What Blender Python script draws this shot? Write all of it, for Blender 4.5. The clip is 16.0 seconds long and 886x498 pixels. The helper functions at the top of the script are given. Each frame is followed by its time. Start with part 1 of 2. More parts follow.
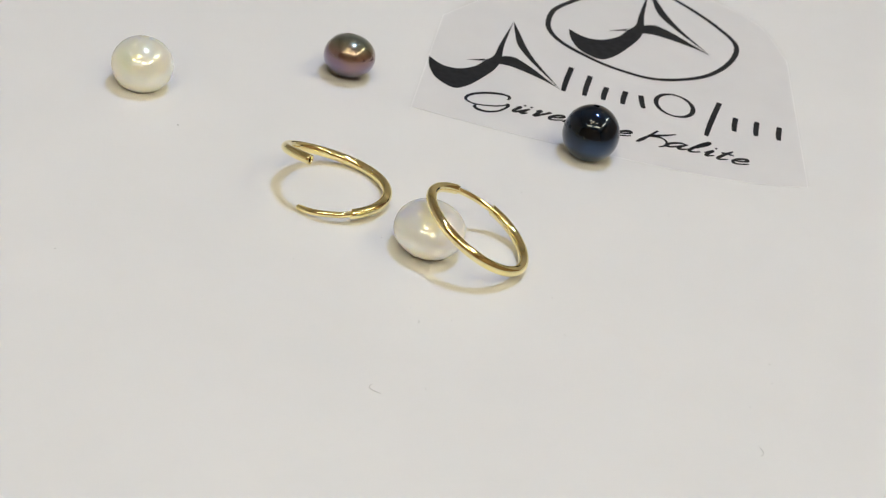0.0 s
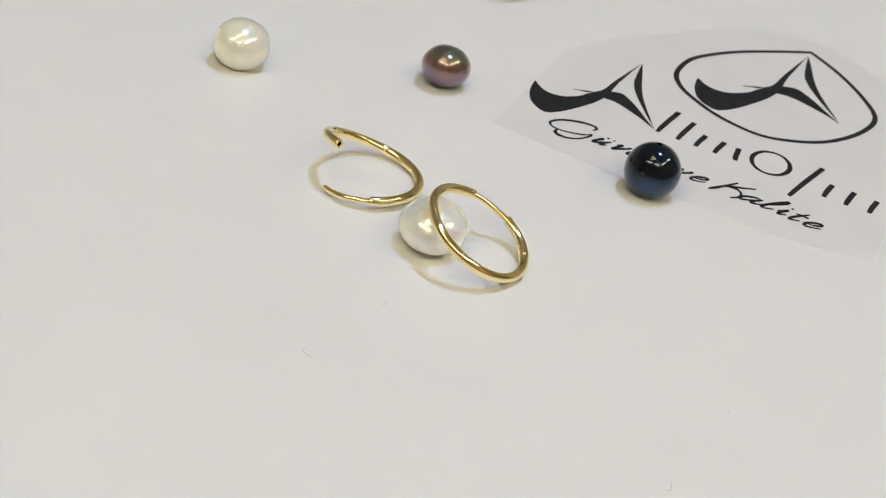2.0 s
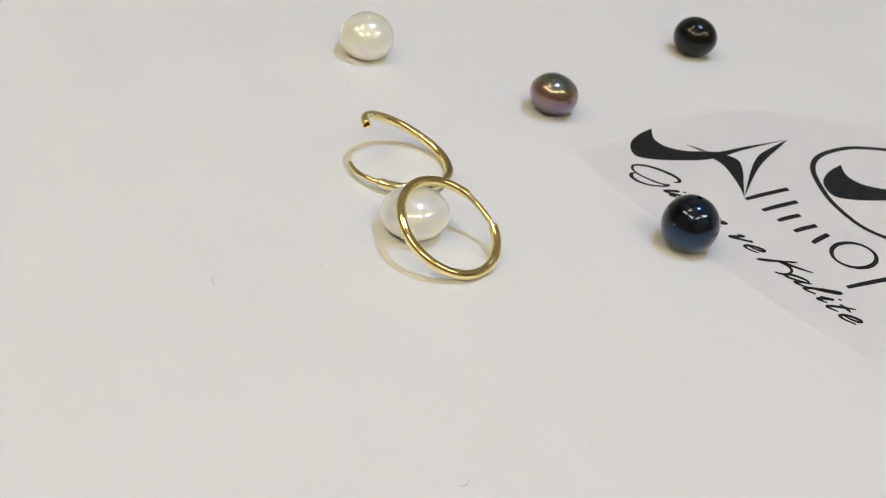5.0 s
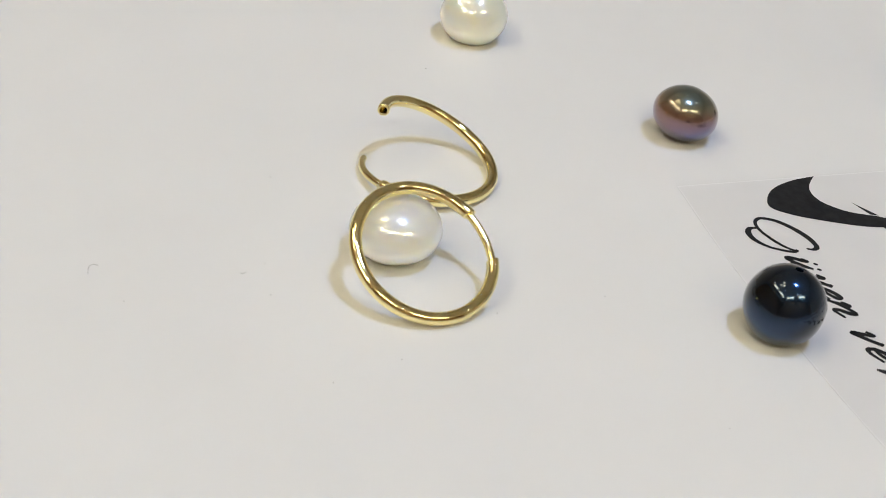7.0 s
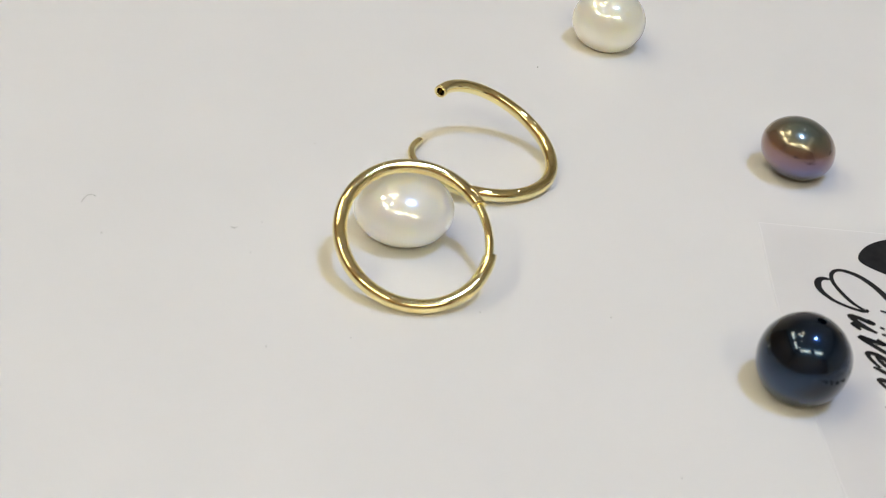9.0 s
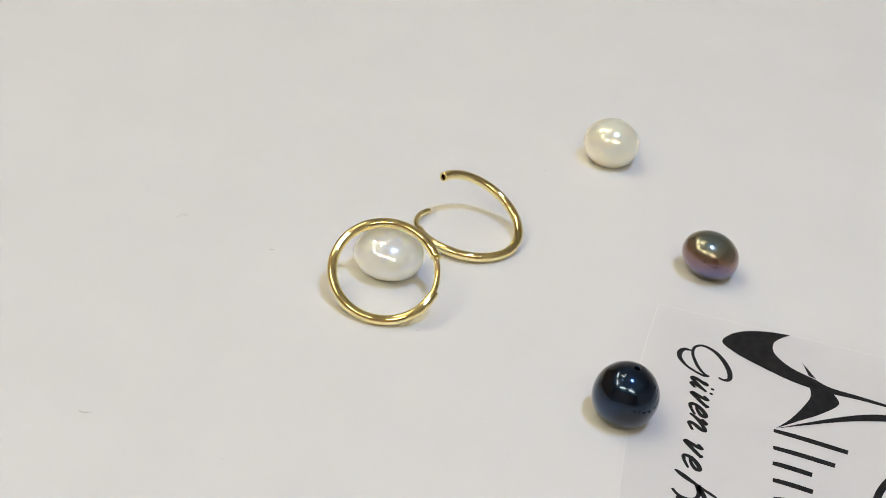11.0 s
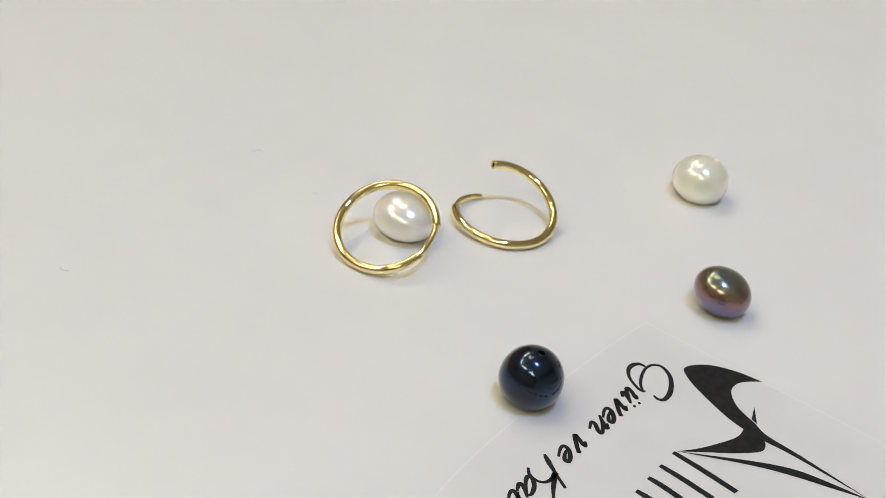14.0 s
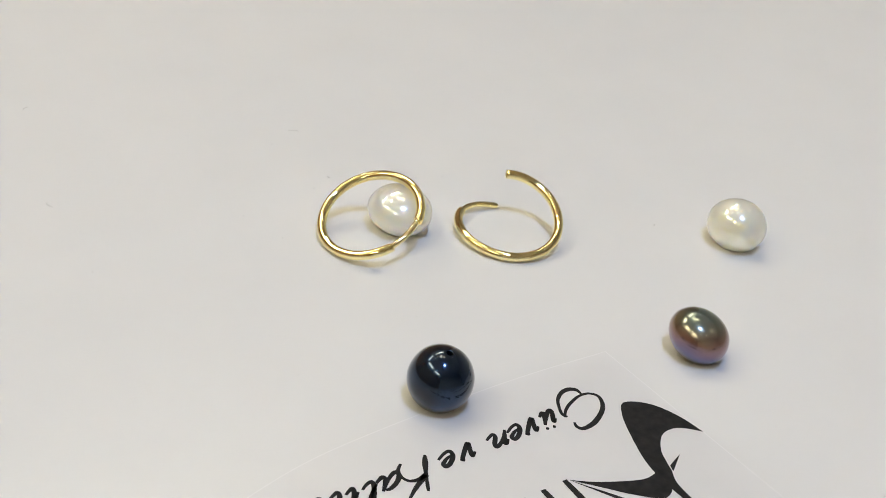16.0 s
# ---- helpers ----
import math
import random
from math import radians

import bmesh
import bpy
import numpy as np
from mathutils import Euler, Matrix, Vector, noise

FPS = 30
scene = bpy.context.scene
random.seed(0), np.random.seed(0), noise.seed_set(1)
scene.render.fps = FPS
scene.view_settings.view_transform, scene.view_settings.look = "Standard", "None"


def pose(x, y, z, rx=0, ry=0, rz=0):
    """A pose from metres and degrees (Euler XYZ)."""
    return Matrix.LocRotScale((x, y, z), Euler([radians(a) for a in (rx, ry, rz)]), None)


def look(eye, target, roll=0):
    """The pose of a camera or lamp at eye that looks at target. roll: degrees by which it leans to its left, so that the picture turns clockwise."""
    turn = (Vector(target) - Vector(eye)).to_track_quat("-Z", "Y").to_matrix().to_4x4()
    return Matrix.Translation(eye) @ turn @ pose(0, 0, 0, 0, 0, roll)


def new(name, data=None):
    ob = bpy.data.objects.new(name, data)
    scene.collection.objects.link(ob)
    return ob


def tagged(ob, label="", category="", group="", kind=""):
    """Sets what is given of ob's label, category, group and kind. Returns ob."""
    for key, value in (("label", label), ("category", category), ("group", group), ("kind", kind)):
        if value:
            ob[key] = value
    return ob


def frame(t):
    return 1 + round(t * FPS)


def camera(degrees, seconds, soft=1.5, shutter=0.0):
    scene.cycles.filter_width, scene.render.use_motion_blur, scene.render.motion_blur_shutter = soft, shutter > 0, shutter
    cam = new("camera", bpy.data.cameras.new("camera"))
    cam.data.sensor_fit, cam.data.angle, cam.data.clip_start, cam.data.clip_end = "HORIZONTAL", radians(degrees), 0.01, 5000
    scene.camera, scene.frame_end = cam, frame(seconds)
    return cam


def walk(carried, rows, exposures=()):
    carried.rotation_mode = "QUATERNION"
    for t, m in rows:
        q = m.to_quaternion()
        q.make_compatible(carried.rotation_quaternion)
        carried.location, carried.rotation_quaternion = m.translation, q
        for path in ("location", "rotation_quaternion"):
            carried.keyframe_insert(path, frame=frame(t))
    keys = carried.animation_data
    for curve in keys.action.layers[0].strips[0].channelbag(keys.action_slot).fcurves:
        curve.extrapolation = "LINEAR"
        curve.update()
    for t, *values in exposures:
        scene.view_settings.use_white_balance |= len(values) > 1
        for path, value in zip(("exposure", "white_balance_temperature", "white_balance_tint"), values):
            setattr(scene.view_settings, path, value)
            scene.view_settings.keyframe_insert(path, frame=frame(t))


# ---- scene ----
UNIT = 0.009   # metres in one unit of the plan
cam = camera(33.0, 16.0, soft=0.85)
cam.data.dof.use_dof, cam.data.dof.focus_distance, cam.data.dof.aperture_fstop = True, 0.177, 86
PATH = [
    (0, (2.174, -17.257, 10.987), (1.288, -8.836, 5.668), 12.88),
    (0.5, (3.520, -17.453, 11.178), (2.007, -9.118, 5.864), 12.93),
    (1, (4.818, -17.304, 11.313), (2.672, -9.125, 5.974), 12.97),
    (1.5, (6.154, -16.865, 11.387), (3.399, -8.906, 5.995), 12.95),
    (2, (7.436, -16.412, 11.521), (4.100, -8.686, 6.119), 13.23),
    (2.5, (8.754, -15.837, 11.631), (4.873, -8.381, 6.214), 12.91),
    (3, (9.917, -15.155, 11.833), (5.524, -8.019, 6.376), 13.17),
    (3.5, (11.098, -14.323, 11.966), (6.192, -7.560, 6.471), 12.85),
    (6, (15.555, -8.453, 11.998), (8.453, -4.208, 6.382), 11.82),
    (6.5, (14.477, -6.115, 11.032), (7.078, -2.598, 5.297), 10.81),
    (7, (13.246, -4.077, 9.756), (5.527, -1.321, 4.028), 9.90),
    (7.5, (12.329, -2.494, 8.970), (4.398, -0.522, 3.208), 8.86),
    (8, (12.529, -1.891, 8.860), (4.485, -0.341, 3.126), 9.74),
    (8.5, (12.570, -0.648, 8.755), (4.460, 0.065, 2.948), 8.58),
    (9, (13.189, 0.343, 9.076), (5.012, 0.431, 3.321), 8.30),
    (9.5, (15.078, 1.153, 10.253), (6.854, 0.795, 4.574), 8.63),
    (10, (17.412, 2.233, 11.641), (9.159, 1.423, 6.052), 8.92),
    (12.5, (18.090, 9.382, 12.981), (10.551, 5.721, 7.525), 8.56),
    (13, (17.557, 10.441, 12.951), (10.252, 6.344, 7.487), 8.97),
    (13.5, (16.748, 11.796, 13.009), (9.749, 7.164, 7.572), 8.74),
    (14, (15.777, 13.011, 12.750), (9.110, 7.839, 7.384), 8.52),
    (14.5, (14.831, 14.107, 12.767), (8.539, 8.488, 7.398), 8.56),
    (15, (13.769, 15.089, 12.485), (7.867, 9.021, 7.161), 8.84),
    (15.5, (12.629, 15.992, 12.355), (7.144, 9.515, 7.066), 8.92),
    (16, (11.459, 16.750, 12.341), (6.435, 9.915, 7.045), 9.10),
]


def in_plan(v):
    return Vector(v) * UNIT


walk(cam, [(t, look(in_plan(eye), in_plan(target), roll)) for t, eye, target, roll in PATH])


# ---- light: lamps under a bright shop ceiling, closed in by unseen, added walls ----
world = bpy.data.worlds.new("shop_air")
world.use_nodes = True
world.node_tree.nodes["Background"].inputs[0].default_value = (0.9, 0.92, 1.0, 1)
world.node_tree.nodes["Background"].inputs[1].default_value = 0.05
scene.world = world
scene.view_settings.exposure = -0.31

CEIL = 1.95     # ceiling height above the table top
FLOOR = -0.75   # the table top is the plane z = 0


def disc_lamp(name, x, y, watts, size, colour, aim=(0, 0.02, 0)):
    data = bpy.data.lights.new(name, "AREA")
    data.shape, data.size, data.energy, data.color = "DISK", size, watts, colour
    ob = new(name, data)
    ob.matrix_world = look((x, y, CEIL - 0.09), aim)
    return ob


SPOTS = [(0.1, 0.44, 17.0, 0.19, (0.38, 0.555, 1.0)),
         (-0.1, -0.6, 1.0, 0.2, (1.0, 0.92, 0.68)),
         (-0.4, -0.45, 0.8, 0.2, (1.0, 0.92, 0.68)),
         (-0.32, -0.8, 0.8, 0.2, (1.0, 0.92, 0.68))]
for sx, sy, watts, size, colour in SPOTS:
    disc_lamp("spot_light", sx, sy, watts, size, colour)


# ---- materials ----
def material(name, base, rough=0.5, metal=0.0, coat=0.0, coat_rough=0.1, spec=0.5):
    m = bpy.data.materials.new(name)
    m.use_nodes = True
    b = m.node_tree.nodes["Principled BSDF"]
    b.inputs["Base Color"].default_value = (*base, 1)
    b.inputs["Roughness"].default_value = rough
    b.inputs["Metallic"].default_value = metal
    b.inputs["Coat Weight"].default_value = coat
    b.inputs["Coat Roughness"].default_value = coat_rough
    b.inputs["Specular IOR Level"].default_value = spec
    return m


def node(m, kind, **values):
    n = m.node_tree.nodes.new(kind)
    for key, value in values.items():
        n.inputs[key.replace("_", " ")].default_value = value
    return n


def link(m, a, b):
    m.node_tree.links.new(a, b)


def bsdf(m):
    return m.node_tree.nodes["Principled BSDF"]


def ramp(m, stops):
    n = m.node_tree.nodes.new("ShaderNodeValToRGB")
    while len(n.color_ramp.elements) < len(stops):
        n.color_ramp.elements.new(0.5)
    for e, (at, c) in zip(n.color_ramp.elements, stops):
        e.position, e.color = at, (*c, 1)
    return n


def mottled(m, scale, stops, detail=4.0):
    """Base colour from noise at a size given in waves a metre."""
    co = node(m, "ShaderNodeTexCoord")
    nz = node(m, "ShaderNodeTexNoise", Scale=scale, Detail=detail)
    link(m, co.outputs["Object"], nz.inputs["Vector"])
    r = ramp(m, stops)
    link(m, nz.outputs["Fac"], r.inputs["Fac"])
    link(m, r.outputs["Color"], bsdf(m).inputs["Base Color"])
    return nz


def rough_noise(m, scale, low, high):
    co = node(m, "ShaderNodeTexCoord")
    nz = node(m, "ShaderNodeTexNoise", Scale=scale, Detail=5.0)
    link(m, co.outputs["Object"], nz.inputs["Vector"])
    mr = node(m, "ShaderNodeMapRange", To_Min=low, To_Max=high)
    link(m, nz.outputs["Fac"], mr.inputs["Value"])
    link(m, mr.outputs["Result"], bsdf(m).inputs["Roughness"])


def relief(m, scale, strength, distance, detail=4.0):
    co = node(m, "ShaderNodeTexCoord")
    nz = node(m, "ShaderNodeTexNoise", Scale=scale, Detail=detail)
    link(m, co.outputs["Object"], nz.inputs["Vector"])
    bp = node(m, "ShaderNodeBump", Strength=strength, Distance=distance)
    link(m, nz.outputs["Fac"], bp.inputs["Height"])
    link(m, bp.outputs["Normal"], bsdf(m).inputs["Normal"])


laminate = material("white_laminate", (0.8, 0.795, 0.785), 0.22, spec=0.5)
mottled(laminate, 60, [(0.3, (0.79, 0.785, 0.775)), (0.7, (0.81, 0.805, 0.795))])
rough_noise(laminate, 25, 0.2, 0.27)

gold = material("pale_gold", (1.0, 0.8, 0.43), 0.1, metal=1.0)
mottled(gold, 900, [(0.3, (1.0, 0.85, 0.4)), (0.7, (1.0, 0.9, 0.5))])
rough_noise(gold, 1500, 0.025, 0.07)
relief(gold, 1100, 0.12, 0.00006, 4.0)

def white_nacre(name, dark, light):
    m = material(name, light, 0.22, metal=0.15, coat=1.0, coat_rough=0.06, spec=1.0)
    mottled(m, 120, [(0.4, dark), (0.64, light)], 2.0)
    b = bsdf(m)
    b.inputs["Coat IOR"].default_value = 1.9
    b.inputs["Subsurface Weight"].default_value = 1.0
    b.inputs["Subsurface Radius"].default_value = (0.008, 0.007, 0.005)
    b.inputs["Subsurface Scale"].default_value = 1.0
    b.inputs["Sheen Weight"].default_value = 0.4
    b.inputs["Sheen Roughness"].default_value = 0.4
    b.inputs["Sheen Tint"].default_value = (1.0, 0.96, 0.82, 1)
    relief(m, 700, 0.05, 0.0001)
    return m


nacre_white = white_nacre("white_nacre", (1.0, 0.995, 0.8), (1.0, 0.965, 0.86))
nacre_cream = white_nacre("cream_nacre", (1.0, 0.96, 0.71), (1.0, 0.93, 0.77))

nacre_navy = material("navy_nacre", (0.03, 0.06, 0.1), 0.17, metal=0.85, coat=0.8, coat_rough=0.045)
mottled(nacre_navy, 130, [(0.4, (0.004, 0.01, 0.02)), (0.6, (0.012, 0.038, 0.09))], 2.0)
relief(nacre_navy, 900, 0.03, 0.0001)

nacre_black = material("black_nacre", (0.012, 0.013, 0.017), 0.2, metal=0.1, coat=0.35, coat_rough=0.08, spec=0.25)
mottled(nacre_black, 330, [(0.3, (0.003, 0.004, 0.004)), (0.7, (0.008, 0.011, 0.01))])

nacre_peacock = material("peacock_nacre", (0.2, 0.15, 0.17), 0.22, metal=0.8, coat=0.8, coat_rough=0.09)
# iridescent sheen put into the base colour by height and noise
co_ = node(nacre_peacock, "ShaderNodeTexCoord")
nz_ = node(nacre_peacock, "ShaderNodeTexNoise", Scale=170.0, Detail=2.0)
sep_ = node(nacre_peacock, "ShaderNodeSeparateXYZ")
link(nacre_peacock, co_.outputs["Generated"], sep_.inputs["Vector"])
link(nacre_peacock, co_.outputs["Object"], nz_.inputs["Vector"])
mix_ = node(nacre_peacock, "ShaderNodeMath")
mix_.operation = "MULTIPLY_ADD"
link(nacre_peacock, nz_.outputs["Fac"], mix_.inputs[0])
mix_.inputs[1].default_value = 0.62
low_ = node(nacre_peacock, "ShaderNodeMapRange", To_Min=-0.28, To_Max=0.68)
link(nacre_peacock, sep_.outputs["Z"], low_.inputs["Value"])
link(nacre_peacock, low_.outputs["Result"], mix_.inputs[2])
rp_ = ramp(nacre_peacock, [(0.06, (0.05, 0.045, 0.055)), (0.28, (0.15, 0.14, 0.27)), (0.48, (0.24, 0.16, 0.22)),
                           (0.66, (0.33, 0.2, 0.16)), (0.84, (0.25, 0.24, 0.17)), (0.98, (0.18, 0.23, 0.21))])
link(nacre_peacock, mix_.outputs[0], rp_.inputs["Fac"])
link(nacre_peacock, rp_.outputs["Color"], bsdf(nacre_peacock).inputs["Base Color"])

film = material("translucent_sticker_film", (0.8, 0.795, 0.79), 0.3, coat=0.3, coat_rough=0.2)
mottled(film, 120, [(0.3, (0.735, 0.727, 0.725)), (0.7, (0.76, 0.752, 0.75))])
relief(film, 300, 0.04, 0.0002)
# paler than the film: light caught on its raised edge, put into the colour
film_edge_glint = material("film_edge_glint", (0.83, 0.825, 0.82), 0.4)
mottled(film_edge_glint, 300, [(0.3, (0.78, 0.772, 0.77)), (0.7, (0.8, 0.792, 0.79))])
ink = material("black_ink", (0.012, 0.012, 0.013), 0.6, spec=0.2)
mottled(ink, 800, [(0.3, (0.008, 0.008, 0.009)), (0.7, (0.02, 0.02, 0.021))])
lint = material("grey_fibre", (0.3, 0.29, 0.28), 0.8)
mottled(lint, 900, [(0.3, (0.48, 0.47, 0.46)), (0.7, (0.6, 0.59, 0.57))])

# unseen room surfaces, kept pale to bounce light onto the table things
wall_paint = material("shop_wall_paint", (0.72, 0.7, 0.66), 0.6)
mottled(wall_paint, 3, [(0.3, (0.69, 0.67, 0.63)), (0.7, (0.75, 0.73, 0.69))])
ceiling_paint = material("ceiling_paint", (0.83, 0.8, 0.75), 0.8)
mottled(ceiling_paint, 3, [(0.3, (0.8, 0.77, 0.72)), (0.7, (0.85, 0.82, 0.77))])
# unseen walls, coloured to put brown streaks into the gold's reflections
brown_wall = material("reflected_brown", (0.36, 0.24, 0.15), 0.45)
mottled(brown_wall, 6, [(0.3, (0.25, 0.155, 0.095)), (0.7, (0.37, 0.25, 0.16))])
bounce_floor = material("bounce_floor", (0.46, 0.42, 0.37), 0.4)
mottled(bounce_floor, 4, [(0.3, (0.42, 0.38, 0.33)), (0.7, (0.5, 0.46, 0.41))])
steel = material("painted_steel", (0.5, 0.5, 0.5), 0.4, metal=0.6)
glow = material("lamp_diffuser", (0.9, 0.9, 0.9), 0.5)
bsdf(glow).inputs["Emission Color"].default_value = (1.0, 0.93, 0.655, 1)
bsdf(glow).inputs["Emission Strength"].default_value = 20.0
glow_warm = material("warm_lamp_lens", (0.9, 0.85, 0.7), 0.5)
bsdf(glow_warm).inputs["Emission Color"].default_value = (1.0, 0.75, 0.42, 1)
bsdf(glow_warm).inputs["Emission Strength"].default_value = 12.0

glow_far = material("small_lamp_lens", (0.9, 0.88, 0.85), 0.5)
bsdf(glow_far).inputs["Emission Color"].default_value = (1.0, 0.95, 0.86, 1)
bsdf(glow_far).inputs["Emission Strength"].default_value = 100.0


from mathutils.geometry import tessellate_polygon


# ---- building helpers ----
def finish(bm, name, mat, smooth=True):
    me = bpy.data.meshes.new(name)
    bmesh.ops.recalc_face_normals(bm, faces=bm.faces)
    bm.to_mesh(me)
    bm.free()
    me.materials.append(mat)
    for p in me.polygons:
        p.use_smooth = smooth
    return me


def part(name, bm, mat, parent, label="", smooth=True):
    ob = new(name, finish(bm, name, mat, smooth))
    ob.parent = parent
    return tagged(ob, label)


def empty(name, x=0.0, y=0.0, z=0.0):
    ob = new(name)
    ob.location = (x, y, z)
    ob.empty_display_size = 0.005
    return ob


def add_box(bm, lo, hi, bevel=0.0):
    r = bmesh.ops.create_cube(bm, size=1)
    for v in r["verts"]:
        v.co = Vector([lo[i] + (v.co[i] + 0.5) * (hi[i] - lo[i]) for i in range(3)])
    if bevel:
        edges = {e for v in r["verts"] for e in v.link_edges}
        bmesh.ops.bevel(bm, geom=list(edges), offset=bevel, segments=3, affect="EDGES", profile=0.6)


def add_lathe(bm, profile, n=32, m=Matrix()):
    """Rings (radius, height) joined in turn; a radius of 0 closes to a point."""
    rings = []
    for r, h in profile:
        if r < 1e-9:
            rings.append([bm.verts.new(m @ Vector((0, 0, h)))])
        else:
            rings.append([bm.verts.new(m @ Vector((r * math.cos(2 * math.pi * i / n), r * math.sin(2 * math.pi * i / n), h)))
                          for i in range(n)])
    for a, b in zip(rings, rings[1:]):
        for i in range(n):
            j = (i + 1) % n
            if len(a) == 1 and len(b) == 1:
                continue
            if len(a) == 1:
                bm.faces.new((a[0], b[i], b[j]))
            elif len(b) == 1:
                bm.faces.new((a[i], a[j], b[0]))
            else:
                bm.faces.new((a[i], a[j], b[j], b[i]))


def add_tube(bm, path, radius, n=20, bore=0.0, bore_depth=0, middle=None, slants=(0.0, 0.0)):
    """A round tube along a list of points. With a bore its ends are open, bored in for that many points,
    and cut at a slant, so that the wall away from the middle stands out further."""
    k = len(path)
    ring_at = []
    side = None
    for i, p in enumerate(path):
        along = (path[min(i + 1, k - 1)] - path[max(i - 1, 0)]).normalized()
        if side is None:
            side = along.orthogonal().normalized()
        side = (side - along * side.dot(along)).normalized()
        ring_at.append((p, side.copy(), along.cross(side)))

    def ring(i, r):
        p, a, b = ring_at[i]
        return [bm.verts.new(p + r * (math.cos(2 * math.pi * j / n) * a + math.sin(2 * math.pi * j / n) * b)) for j in range(n)]

    def join(a, b):
        for j in range(n):
            bm.faces.new((a[j], a[(j + 1) % n], b[(j + 1) % n], b[j]))

    rings = [ring(i, radius(i / (k - 1)) if callable(radius) else radius) for i in range(k)]
    for a, b in zip(rings, rings[1:]):
        join(a, b)
    for outer, first, step, slant in ((rings[0], 0, 1, slants[0]), (rings[-1], k - 1, -1, slants[1])):
        if bore:
            full = (outer[0].co - path[first]).length
            lip = ring(first, 0.5 * (full + bore))
            deep = [ring(first + step * d, bore) for d in range(bore_depth + 1)]
            ahead = (path[first] - path[first + step]).normalized()
            away = (path[first] - middle).normalized()
            for v in outer + lip + deep[0]:
                v.co += ahead * slant * (v.co - path[first]).dot(away)
            for v in lip:
                v.co += ahead * 0.1 * (full - bore)
            join(outer, lip)
            join(lip, deep[0])
            for a, b in zip(deep, deep[1:]):
                join(a, b)
            bm.faces.new(deep[-1])
        else:
            bm.faces.new(outer)


def smooth_loop(points, steps=8, sharp=(), closed=True):
    """A smooth line through a few plan points, with corners at the indices in sharp."""
    n, out = len(points), []
    for i in range(n if closed else n - 1):
        p1, p2 = Vector(points[i]), Vector(points[(i + 1) % n])
        p0 = Vector(points[i - 1]) if (closed or i) else p1
        p3 = Vector(points[(i + 2) % n]) if (closed or i + 2 < n) else p2
        t1 = (p2 - p0) * 0.5 if i not in sharp else (p2 - p1) * 0.6
        t2 = (p3 - p1) * 0.5 if (i + 1) % n not in sharp else (p2 - p1) * 0.6
        for s in range(steps):
            u = s / steps
            out.append((2 * u ** 3 - 3 * u ** 2 + 1) * p1 + (u ** 3 - 2 * u ** 2 + u) * t1
                       + (3 * u ** 2 - 2 * u ** 3) * p2 + (u ** 3 - u ** 2) * t2)
    if not closed:
        out.append(Vector(points[-1]))
    return out


# ---- an unseen room round the table, added for bounce light and reflections ----
def slab(name, lo, hi, mat, label):
    bm = bmesh.new()
    add_box(bm, lo, hi)
    return tagged(new(name, finish(bm, name, mat, False)), label, kind="structure")


X0, X1, Y0, Y1 = -2.4, 2.2, -2.3, 2.5
slab("floor", (X0, Y0, FLOOR - 0.1), (X1, Y1, FLOOR), bounce_floor, "unseen plain beige floor, added to bounce light")
slab("ceiling", (X0 - 0.15, Y0 - 0.15, CEIL), (X1 + 0.15, Y1 + 0.15, CEIL + 0.1), ceiling_paint, "unseen off-white ceiling, added to bounce light")
slab("wall_north", (X0 - 0.15, Y1, FLOOR - 0.1), (X1 + 0.15, Y1 + 0.15, CEIL), wall_paint, "unseen plain grey wall, added to bounce light")
slab("wall_south", (X0 - 0.15, Y0 - 0.15, FLOOR - 0.1), (X1 + 0.15, Y0, CEIL), brown_wall, "unseen reddish-brown wall, added for dark reflections in the gold")
slab("wall_east", (X1, Y0, FLOOR - 0.1), (X1 + 0.15, Y1, CEIL), brown_wall, "unseen reddish-brown wall, added for dark reflections in the gold")
slab("wall_west", (X0 - 0.15, Y0, FLOOR - 0.1), (X0, Y1, CEIL), wall_paint, "unseen plain grey wall, added to bounce light")


def table():
    t = tagged(empty("table", 0, 0, FLOOR), "white laminate table with a semi-gloss top", "table")
    bm = bmesh.new()
    add_box(bm, (-0.7, -0.45, -FLOOR - 0.028), (0.7, 0.55, -FLOOR), 0.002)
    part("tabletop", bm, laminate, t, "white semi-gloss laminate top")
    for x in (-0.62, 0.62):
        for y in (-0.37, 0.47):
            bm = bmesh.new()
            add_box(bm, (x - 0.025, y - 0.025, 0), (x + 0.025, y + 0.025, -FLOOR - 0.028), 0.003)
            part("leg", bm, steel, t, "grey steel leg", False)


table()


# unseen glowing panels, added to lift the ambient light and soften shadows
def fill_panel(x, y, w, d):
    p = tagged(empty("soft_fill_light", x, y, CEIL), "long lit ceiling panel, unseen, added as soft fill", "ceiling light", "ceiling lights")
    bm = bmesh.new()
    for lo, hi in (((-w, -d, -0.03), (w, -d + 0.02, 0)), ((-w, d - 0.02, -0.03), (w, d, 0)),
                   ((-w, -d + 0.02, -0.03), (-w + 0.02, d - 0.02, 0)), ((w - 0.02, -d + 0.02, -0.03), (w, d - 0.02, 0))):
        add_box(bm, lo, hi)
    part("frame", bm, steel, p, smooth=False)
    bm = bmesh.new()
    add_box(bm, (-w + 0.02, -d + 0.02, -0.022), (w - 0.02, d - 0.02, -0.004))
    part("diffuser", bm, glow, p, "glowing white diffuser", False)


for px, py, pw, pd in ((-0.5, -1.45, 0.5, 0.13), (1.6, -0.5, 0.13, 0.5), (1.6, 0.95, 0.13, 0.5), (0.85, -1.45, 0.5, 0.13)):
    fill_panel(px, py, pw, pd)


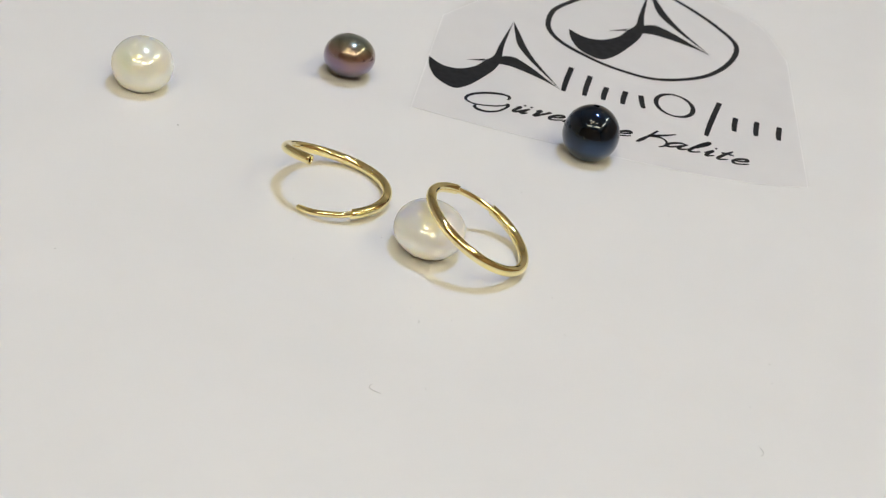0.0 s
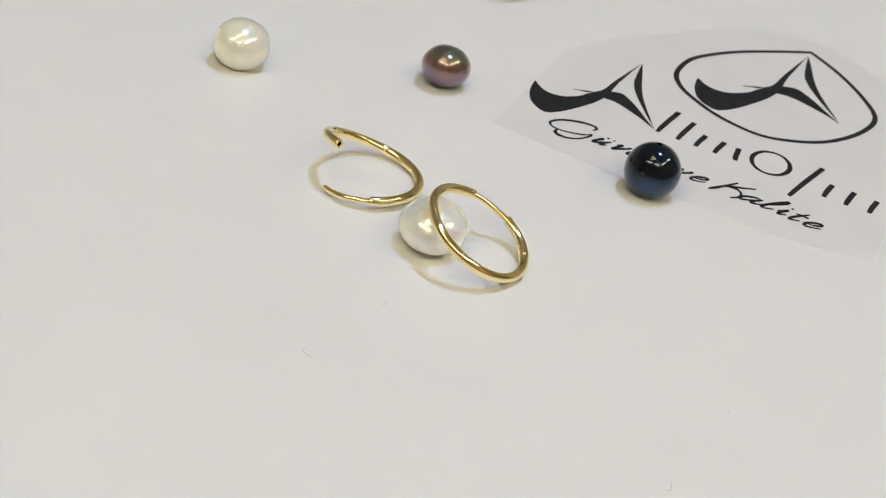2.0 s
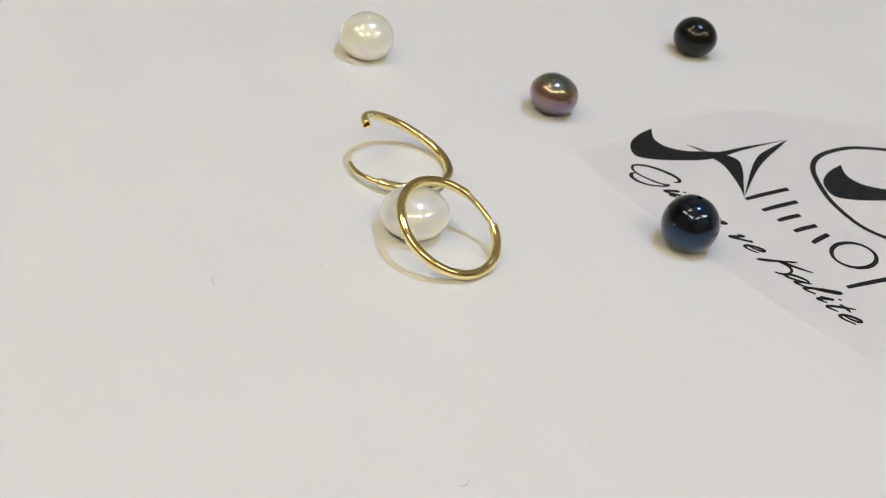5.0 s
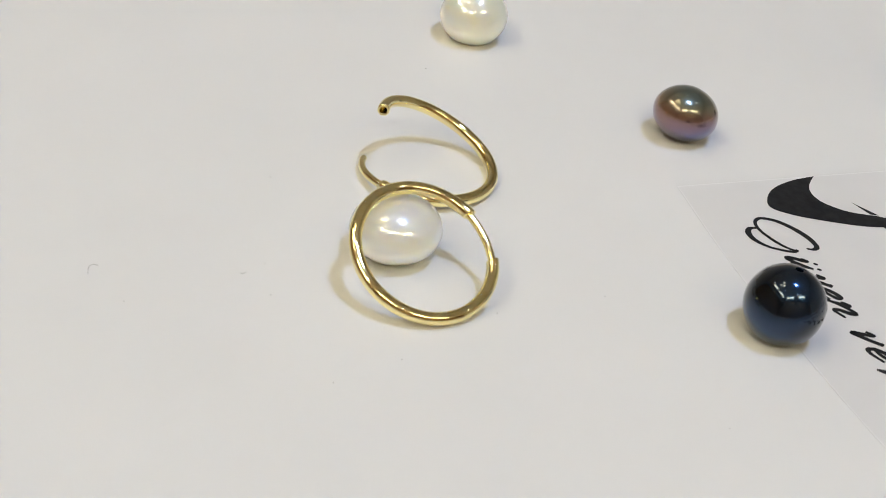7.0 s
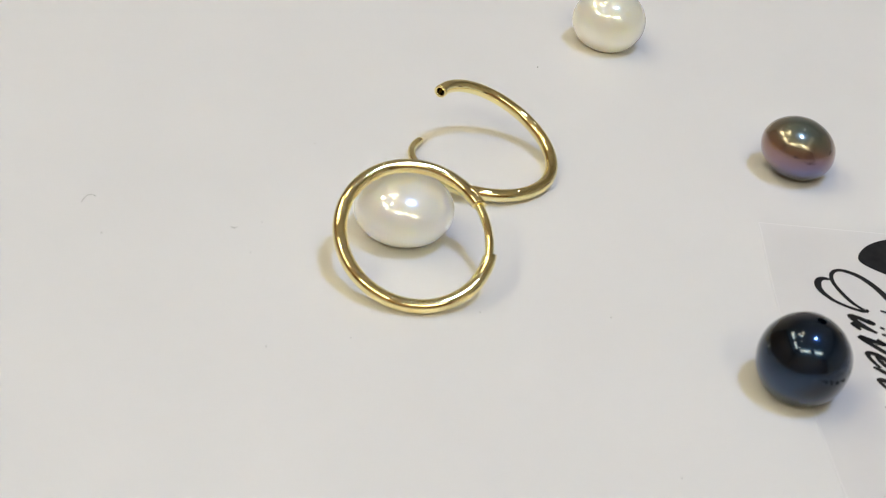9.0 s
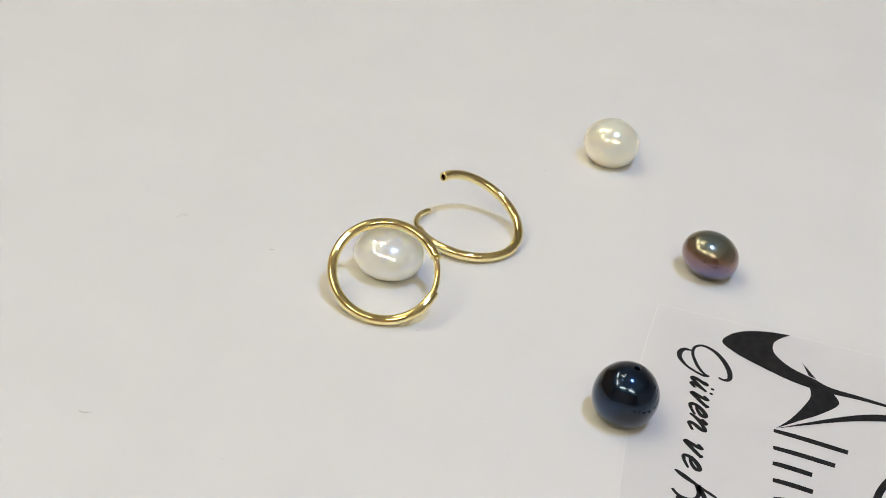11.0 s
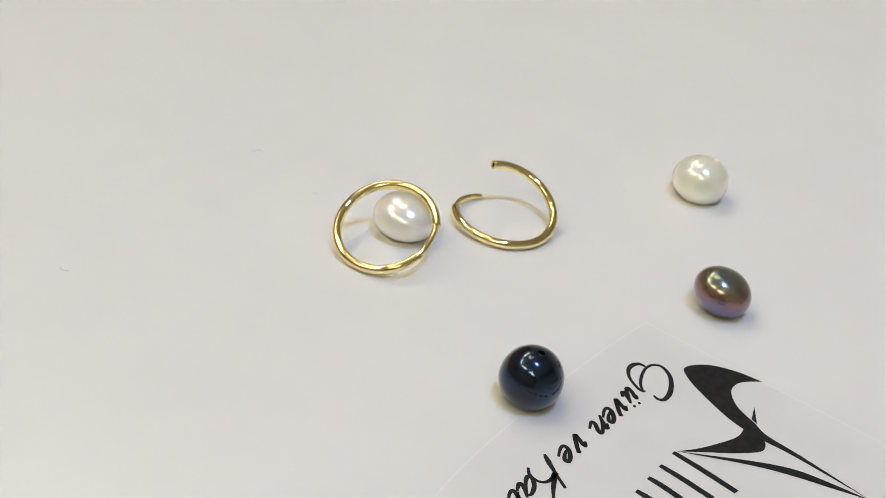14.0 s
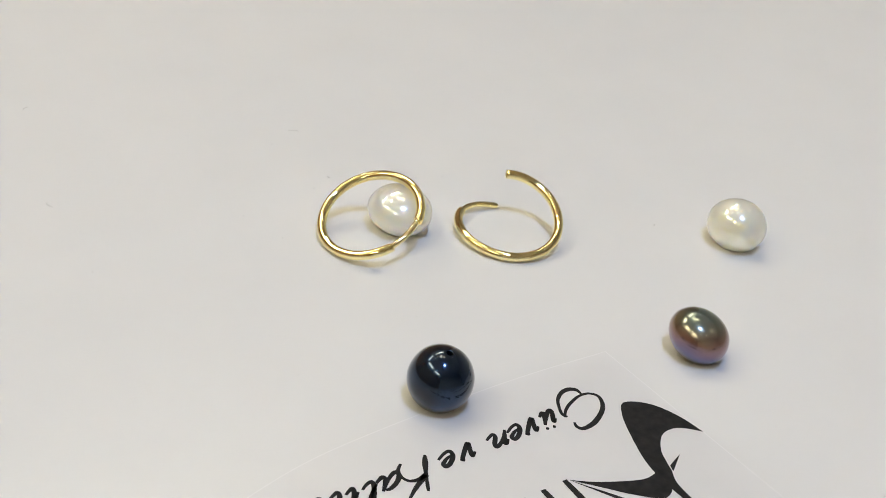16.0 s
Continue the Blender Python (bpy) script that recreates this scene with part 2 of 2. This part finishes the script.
def ceiling_spot(x, y, r, mat):
    p = tagged(empty("ceiling_spot", x, y, CEIL), "small round ceiling spotlight, lit", "spotlight", "ceiling spotlights")
    bm = bmesh.new()
    add_lathe(bm, [(r * 0.9, 0), (r * 1.15, 0), (r * 1.15, -0.03), (r * 1.08, -0.035), (r * 0.9, -0.03), (r * 0.9, 0)])
    part("housing", bm, steel, p)
    bm = bmesh.new()
    add_lathe(bm, [(0, -0.012), (r * 0.88, -0.012), (r * 0.88, -0.004), (0, -0.004)])
    part("lens", bm, mat, p, "glowing lens")


for i, (sx, sy, watts, size, colour) in enumerate(SPOTS):
    ceiling_spot(sx, sy, size / 2, glow if i == 0 else glow_warm)


# small far spots along the ceiling: they show only as flecks in polished things
for sx, sy in ((0.75, -1.35), (1.05, -1.05), (1.3, 0.35), (1.3, 0.75), (0.6, 1.3), (-0.2, 1.5), (-1.2, 0.9), (-1.5, -0.3), (-1.25, -1.2), (0.35, -1.7), (0.45, -0.75)):
    ceiling_spot(sx, sy, 0.035, glow_far)


# ---- the sticker under the navy pearl ----
CARD_X, CARD_Y, CARD_TURN = -1.13, 4.03, 4.8
SHEET_Z, INK_Z = 0.003, 0.005


def flat_shape(points, z):
    bm = bmesh.new()
    vs = [bm.verts.new((x * UNIT, y * UNIT, z * UNIT)) for x, y in points]
    for tri in tessellate_polygon([[Vector((x, y, 0)) for x, y in points]]):
        bm.faces.new([vs[i] for i in tri])
    return bm


def stroke(points, widths, z, closed=False):
    """A flat pen stroke along plan points, its width going evenly through the given widths."""
    bm = bmesh.new()
    n = len(points)
    left, right = [], []
    for i, p in enumerate(points):
        a = points[(i - 1) % n] if closed or i else p
        b = points[(i + 1) % n] if closed or i < n - 1 else p
        d = (b - a).normalized()
        at = i / max(1, n - 1) * (len(widths) - 1)
        k = min(int(at), len(widths) - 2)
        w = widths[k] + (widths[k + 1] - widths[k]) * (at - k)
        nrm = Vector((-d.y, d.x)) * w / 2
        left.append(bm.verts.new(((p.x + nrm.x) * UNIT, (p.y + nrm.y) * UNIT, z * UNIT)))
        right.append(bm.verts.new(((p.x - nrm.x) * UNIT, (p.y - nrm.y) * UNIT, z * UNIT)))
    for i in range(n if closed else n - 1):
        j = (i + 1) % n
        bm.faces.new((left[i], left[j], right[j], right[i]))
    return bm


# Pen strokes of a slanted brush hand, in units of the small letters' height
GLYPHS = {
    "u": [[(0, 0.78), (0.1, 1.0), (0.16, 0.86), (0.13, 0.4), (0.22, 0.06), (0.4, 0.16), (0.62, 0.7), (0.7, 1.0)], [(0.71, 1.0), (0.64, 0.4), (0.72, 0.04), (0.95, 0.3)]],
    "v": [[(0, 0.74), (0.12, 1.0), (0.2, 0.86), (0.24, 0.4), (0.3, 0.0), (0.5, 0.42), (0.66, 0.9), (0.62, 1.06), (0.8, 0.9)]],
    "e": [[(0.06, 0.36), (0.34, 0.48), (0.52, 0.76), (0.4, 1.0), (0.18, 0.84), (0.04, 0.42), (0.16, 0.04), (0.42, 0.06), (0.72, 0.36)]],
    "n": [[(0, 0.74), (0.1, 1.0), (0.17, 0.86), (0.12, 0.4), (0.08, 0.0)], [(0.1, 0.24), (0.3, 0.8), (0.5, 1.0), (0.56, 0.72), (0.5, 0.28), (0.6, 0.02), (0.86, 0.3)]],
    "a": [[(0.6, 0.84), (0.42, 1.0), (0.16, 0.78), (0.03, 0.34), (0.16, 0.02), (0.38, 0.26), (0.6, 0.9)], [(0.63, 1.0), (0.53, 0.4), (0.62, 0.03), (0.86, 0.3)]],
    "l": [[(0.0, 0.3), (0.26, 0.9), (0.44, 1.7), (0.36, 2.1), (0.22, 1.5), (0.12, 0.5), (0.2, 0.04), (0.44, 0.1), (0.62, 0.34)]],
    "i": [[(0, 0.4), (0.2, 1.0), (0.16, 0.4), (0.24, 0.03), (0.5, 0.3)]],
    "t": [[(0.26, 1.66), (0.16, 0.9), (0.12, 0.3), (0.22, 0.02), (0.5, 0.3)], [(-0.04, 1.06), (0.2, 1.12), (0.5, 1.06)]],
}
HAND_G = [[(1.53, 0.99), (1.56, 1.08), (1.5, 1.15), (1.31, 1.13), (1.08, 1.02), (0.92, 0.88), (0.85, 0.71), (0.93, 0.6), (1.09, 0.58), (1.29, 0.64), (1.46, 0.73), (1.58, 0.85)],
          [(1.04, 0.57), (1.04, 0.46), (1.13, 0.4), (1.27, 0.41), (1.42, 0.51), (1.52, 0.66), (1.57, 0.79), (1.54, 0.86)]]
HAND_K = [[(3.74, 0.6), (3.85, 0.76), (3.98, 0.97), (4.1, 1.18)], [(4.41, 1.2), (4.19, 1.05), (3.95, 0.92), (4.08, 0.95), (4.2, 0.92), (4.25, 0.82), (4.22, 0.69), (4.12, 0.6)]]


def pen(strokes, widths, z):
    """Ink strokes with tapered ends, joined as one letter."""
    letter = bmesh.new()
    for k, line in enumerate(strokes):
        one = stroke(smooth_loop(line, 6, (), False), widths, z + 0.0004 * k)
        me = bpy.data.meshes.new("stroke")
        one.to_mesh(me)
        one.free()
        letter.from_mesh(me)
        bpy.data.meshes.remove(me)
    return letter


def small_letter(glyph, x, y, width, high):
    return [[(x + u * width + 0.6 * v * high, y + v * high) for u, v in line] for line in GLYPHS[glyph]]


def dot(x, y, r):
    """A short thick dab of ink."""
    return [(x - 0.7 * r, y - r), (x, y), (x + 0.7 * r, y + r)]


SWOOSH = [(0.04, 1.97), (0.1, 1.6), (0.23, 1.27), (0.42, 1.06), (0.64, 0.98), (0.82, 1.17), (0.97, 1.46), (1.17, 1.96),
          (1.25, 2.33), (1.26, 2.65), (1.25, 3.12), (1.31, 4.25), (1.17, 3.15), (1.12, 2.6), (1.0, 2.34), (0.95, 2.2),
          (0.84, 1.97), (0.62, 1.76), (0.4, 1.72), (0.22, 1.8)]
SPIKE = [(0.67, 2.16), (0.96, 2.27), (1.0, 2.38)]
CROSS = [(1.2, 2.28), (1.42, 2.31), (1.66, 2.24), (2.07, 2.05), (2.37, 1.85), (2.06, 2.18), (1.82, 2.44), (1.52, 2.69), (1.35, 2.69), (1.2, 2.58)]
LEG = [(1.31, 4.25), (1.39, 3.7), (1.5, 3.21), (1.79, 2.68), (2.37, 1.85), (1.87, 2.73), (1.64, 3.26), (1.47, 3.78)]
DROP = [(3.81, 7.59), (4.51, 7.05), (5.16, 6.33), (5.54, 5.64), (5.47, 4.9), (5.14, 4.13), (4.69, 3.59), (3.99, 3.19),
        (3.28, 3.24), (2.73, 3.48), (2.21, 3.87), (1.96, 4.36), (1.95, 4.99), (2.1, 5.49), (2.55, 6.23), (3.13, 6.9)]


def in_drop(p):
    """The same emblem again, a little larger and leaning, inside the drop."""
    a, b = p[0] - 0.04, p[1] - 1.97
    s = (b + 0.0515 * a) / 2.345
    r = (a - 1.27 * s) / 2.33
    return (2.33 + 2.7 * r + 1.48 * s, 4.52 + 0.3 * r + 2.84 * s)


def sticker():
    card = tagged(empty("sticker", CARD_X * UNIT, CARD_Y * UNIT, 0), "translucent white sticker with black emblem and lettering, lying flat",
                  "sticker")
    card.rotation_euler.z = radians(CARD_TURN)
    outline = smooth_loop([(0.04, -0.05), (1.4, -0.13), (2.75, -0.13), (4.8, -0.03), (6.0, 0.2), (6.62, 0.43), (6.58, 3.0), (6.55, 5.4), (5.9, 7.1),
                           (3.9, 8.3), (2.2, 7.3), (0.77, 5.2), (0.02, 3.8)], 6, sharp=(0, 5, 7, 9, 12))
    bm = flat_shape(outline, SHEET_Z)
    r = bmesh.ops.extrude_face_region(bm, geom=bm.faces[:])
    for v in r["geom"]:
        if isinstance(v, bmesh.types.BMVert):
            v.co.z = 0.0005 * UNIT
    part("sheet", bm, film, card, "thin translucent white film", False)
    inner = []
    for i, p in enumerate(outline):
        along = (outline[(i + 1) % len(outline)] - outline[i - 1]).normalized()
        inner.append(p + Vector((-along.y, along.x)) * 0.011)
    # painted glint just inside the outline
    part("edge_glint_strip", stroke(inner, (0.018, 0.018), SHEET_Z + 0.0007, True), film_edge_glint, card, "pale strip, painted glint along the film's edge", False)
    for k, (name, shape, sharp) in enumerate((("swoosh", SWOOSH, (0, 11)), ("spike", SPIKE, (0, 1, 2)), ("crossbar", CROSS, (0, 4, 9)), ("slant", LEG, (0, 4)))):
        line = smooth_loop(shape, 5, sharp)
        part(name, flat_shape(line, INK_Z + 0.0006 * k), ink, card, "solid black printed shape", False)
        part(name, flat_shape([in_drop(p) for p in line], INK_Z + 0.0006 * k), ink, card, "solid black printed shape", False)
    part("drop_outline", stroke(smooth_loop(DROP, 8, (0,)), (0.105, 0.1, 0.105), INK_Z, True), ink, card, "black printed drop-shaped line", False)
    for x0, y0, x1, y1 in ((2.42, 1.83, 2.5, 2.85), (2.79, 1.84, 2.85, 2.68), (3.12, 1.85, 3.16, 2.38), (3.46, 1.87, 3.5, 2.4), (3.83, 1.9, 3.77, 2.38),
                           (4.92, 1.42, 5.18, 2.84), (5.42, 1.84, 5.46, 2.38), (5.8, 1.86, 5.84, 2.42), (6.2, 1.9, 6.24, 2.42)):
        line = smooth_loop([(x0, y0), (x0 * 0.6 + x1 * 0.4 - 0.01, y0 * 0.6 + y1 * 0.4), (x1, y1)], 4, (), False)
        part("wordmark_bar", stroke(line, (0.075, 0.095, 0.1, 0.095), INK_Z), ink, card, "black printed bar", False)
    oval = [Vector((4.37 + 0.33 * math.cos(a), 2.3 + 0.42 * math.sin(a))) for a in (2 * math.pi * i / 40 for i in range(40))]
    part("wordmark_oval", stroke(oval, (0.09, 0.06, 0.09, 0.06, 0.09), INK_Z, True), ink, card, "black printed oval", False)
    for capital in (HAND_G, HAND_K):
        part("lettering", pen(capital, (0.03, 0.066, 0.082, 0.068, 0.05, 0.046, 0.052, 0.036), INK_Z), ink, card, "black brush-written capital", False)
    for glyph, x, y, w in (("u", 1.6, 0.62, 0.27), ("v", 1.93, 0.655, 0.29), ("e", 2.22, 0.66, 0.32), ("n", 2.46, 0.675, 0.4), ("v", 3.01, 0.67, 0.31),
                           ("e", 3.35, 0.68, 0.34), ("a", 4.2, 0.69, 0.42), ("l", 4.56, 0.7, 0.34), ("i", 4.83, 0.69, 0.36), ("t", 5.04, 0.67, 0.4), ("e", 5.31, 0.66, 0.38)):
        part("lettering", pen(small_letter(glyph, x, y, w, 0.235), (0.036, 0.064, 0.07, 0.062, 0.036), INK_Z), ink, card, "black brush-written letter", False)
    for x, y in ((1.84, 0.935), (1.95, 0.925), (5.09, 1.03)):
        part("letter_dot", pen([dot(x, y, 0.022)], (0.03, 0.046, 0.03), INK_Z), ink, card, "black ink dot", False)


sticker()


# ---- pearls ----
def pearl(x, y, rx, ry, rz, flat, turn, mat, label, hole=None, seed=1, tilt=0):
    """An uneven ball, flattened below; a drilled one has a small bored hole that points along hole."""
    off = Vector((seed * 3.1, seed * 1.7, seed))
    c, s = math.cos(radians(turn)), math.sin(radians(turn))
    ct, st = math.cos(radians(tilt)), math.sin(radians(tilt))
    bore, rings = 0.046 / rx if hole else 0.0, 44
    rim = math.sqrt(1 - 1.56 * bore * bore)
    axis = Vector(hole or (0, 0, 1)).normalized().to_track_quat("Z", "Y").to_matrix().to_4x4()

    def shaped(profile):
        bm = bmesh.new()
        add_lathe(bm, profile, 60, axis)
        for v in bm.verts:
            p = v.co.copy()
            p *= 1 + 0.02 * noise.noise(p * 1.1 + off) + 0.005 * noise.noise(p * 3.0 + off)
            px, py, z = p.x * rx * ct - p.z * rz * st, p.y * ry, (p.x * rx * st + p.z * rz * ct) / rz
            if z < 0:
                z = -(flat - 0.014 * math.log(1 + math.exp(min(60.0, (flat + z) / 0.014))))
            v.co = Vector((px * c - py * s, px * s + py * c, (z + flat) * rz)) * UNIT
        return bm

    a0 = math.asin(bore * 1.25)
    ball = shaped(([(bore * 1.25, rim)] if hole else [(0, 1)])
                  + [(math.sin(a), math.cos(a)) for a in (a0 + (math.pi - a0) * (i + 1) / rings for i in range(rings - 1))] + [(0, -1)])
    ob = new("pearl", finish(ball, "pearl", mat))
    ob.location = (x * UNIT, y * UNIT, 0.00005)
    if hole:
        pit = shaped([(bore * 1.25, rim), (bore * 1.05, rim - 0.004), (bore, rim - 0.02), (bore, 0.85), (bore * 0.95, 0.5), (0, 0.5)])
        part("drill_hole", pit, mat, ob, "small dark drilled hole")
    return tagged(ob, label, "pearl", "loose pearls")


pearl(0.115, 0.02, 0.532, 0.498, 0.372, 0.86, 100, nacre_white, "glossy white oval pearl resting inside a leaning gold hoop", None, 1)
pearl(-4.995, 2.29, 0.465, 0.495, 0.425, 0.78, 25, nacre_cream, "glossy cream-white button pearl on the table", None, 2)
pearl(-2.32, 4.51, 0.465, 0.425, 0.365, 0.87, -70, nacre_peacock, "dark peacock pearl, its green, bronze and purple lustre painted in", None, 3, 18)
pearl(1.82, 4.038, 0.455, 0.455, 0.47, 0.785, 0, nacre_navy, "glossy dark navy drilled pearl at the sticker's edge", (-0.08, 0.14, 0.98), 4)
pearl(-3.44, 8.88, 0.425, 0.42, 0.39, 0.85, 0, nacre_black, "glossy black pearl far back on the table", None, 5)


# ---- gold hoop earrings ----
TUBE, WIRE = 0.073, 0.045


def hoop_line(centre, nx, ny, phi, a, e, psi, k1, k2, k3, turn, lo, hi, n):
    """Part of a bent ring: a nearly round loop in a leaning plane, sprung apart along its axis."""
    up = Vector((nx, ny, 1)).normalized()
    u = Vector((0, 1, 0)).cross(up).normalized()
    v = up.cross(u)
    out = []
    for i in range(n):
        s = lo + (hi - lo) * i / (n - 1)
        m = s - turn / 2
        r = a + e * math.cos(2 * (s - psi))
        w = k1 * m + k2 * m * m + k3 * m ** 3
        out.append((Vector(centre) + r * (math.cos(phi + s) * u + math.sin(phi + s) * v) + w * up) * UNIT)
    return out


def hoop_earring(label, shape, turn, tube_lo, tube_hi, wire_lo, wire_hi, closed):
    ear = tagged(empty("hoop_earring"), label, "earring", "pair of hoop earrings")
    bm = bmesh.new()
    add_tube(bm, hoop_line(*shape, turn, tube_lo, tube_hi, 120), TUBE * UNIT, 24, TUBE * 0.64 * UNIT, 8,
             Vector(shape[0]) * UNIT, (0.35 if closed else 0.0, 0.35))
    part("tube", bm, gold, ear, "polished hollow gold tube")
    wire = hoop_line(*shape, turn, wire_lo, wire_hi, 36)
    if closed:
        first, last = hoop_line(*shape, turn, tube_hi - 0.1, tube_hi, 2), hoop_line(*shape, turn, tube_lo, tube_lo + 0.1, 2)
        a, b = Vector(first[1]), Vector(last[0])
        ta, tb = (first[1] - first[0]).normalized(), (last[1] - last[0]).normalized()
        span = (b - a).length
        a, b, wire = a - ta * 0.1 * UNIT, b + tb * 0.1 * UNIT, []
        span = (b - a).length
        for i in range(30):
            s = i / 29
            wire.append((2 * s ** 3 - 3 * s ** 2 + 1) * a + (s ** 3 - 2 * s ** 2 + s) * ta * span + (3 * s ** 2 - 2 * s ** 3) * b + (s ** 3 - s ** 2) * tb * span)
    bm = bmesh.new()
    add_tube(bm, wire, (lambda f: WIRE * UNIT) if closed else (lambda f: UNIT * WIRE * (1.0 - 0.25 * max(0.0, (f - 0.96) / 0.04))), 14)
    part("ear_wire", bm, gold, ear, "thin gold ear wire")
    bm = bmesh.new()
    bmesh.ops.create_uvsphere(bm, u_segments=16, v_segments=10, radius=0.048 * UNIT,
                              matrix=Matrix.Translation(wire[len(wire) - 5] if closed else wire[1]))
    part("hinge_pin", bm, gold, ear, "tiny gold hinge pin")
    return ear


hoop_earring("closed polished gold hoop earring leaning over a white pearl",
             ((0.745, 0.182, 0.449), 0.6921, 0.1887, 1.85, 0.7833, 0.0109, -1.4494, 0.1055, 0.0009, -0.0113), 6.2832, 0.36, 5.86, 0, 0, True)
hoop_earring("open polished gold hoop earring with its wire sprung out",
             ((-1.445, 0.835, 0.2513), -0.154, 0.3127, 4.4612, 0.7524, -0.019, -1.4991, 0.2194, -0.0022, -0.0107), -6.4921, 0.0, -5.45, -5.37, -6.4921, False)


# ---- lint and specks on the table ----
def fibre(x, y, turn, length, bend):
    bm = bmesh.new()
    line = [Vector((length * (t - 0.5), bend * (t - 0.35) ** 2 * 4 * length, 0.012)) * UNIT for t in (i / 12 for i in range(13))]
    add_tube(bm, line, 0.0038 * UNIT, 6)
    ob = new("lint_fibre", finish(bm, "lint_fibre", lint))
    ob.matrix_world = pose(x * UNIT, y * UNIT, 0, 0, 0, turn)
    tagged(ob, "tiny curled grey lint fibre on the table", "lint", "lint on the table")


fibre(0.22, -3.31, -70, 0.16, 0.5)
fibre(4.98, -2.32, 80, 0.16, 0.3)
fibre(4.3, -5.4, 10, 0.12, 0.2)
fibre(0.455, -1.715, 75, 0.06, 0.4)


def speck(x, y, size):
    bm = bmesh.new()
    bmesh.ops.create_icosphere(bm, subdivisions=1, radius=size * UNIT)
    for v in bm.verts:
        v.co = Vector((v.co.x * 1.5, v.co.y, v.co.z * 0.6 + 0.5 * size * UNIT))
    ob = new("speck", finish(bm, "speck", lint))
    ob.location = (x * UNIT, y * UNIT, 0)
    tagged(ob, "tiny grey dust speck on the table", "dust", "dust on the table")


for sx, sy, size in ((0.83, -1.47, 0.007), (2.28, -1.06, 0.008), (-4.04, 1.4, 0.012), (0.85, -3.0, 0.008), (1.3, 0.93, 0.009),
                     (1.98, -0.29, 0.008), (4.98, -0.38, 0.009), (5.03, -0.8, 0.007), (4.77, -1.45, 0.007), (3.3, 2.85, 0.007), (-4.2, -2.4, 0.008),
                     (-1.43, -1.13, 0.008), (0.27, -1.45, 0.006), (-2.2, -2.48, 0.006), (-2.25, -1.78, 0.006), (-0.5, -0.02, 0.006), (1.08, 2.26, 0.007)):
    speck(sx, sy, size)
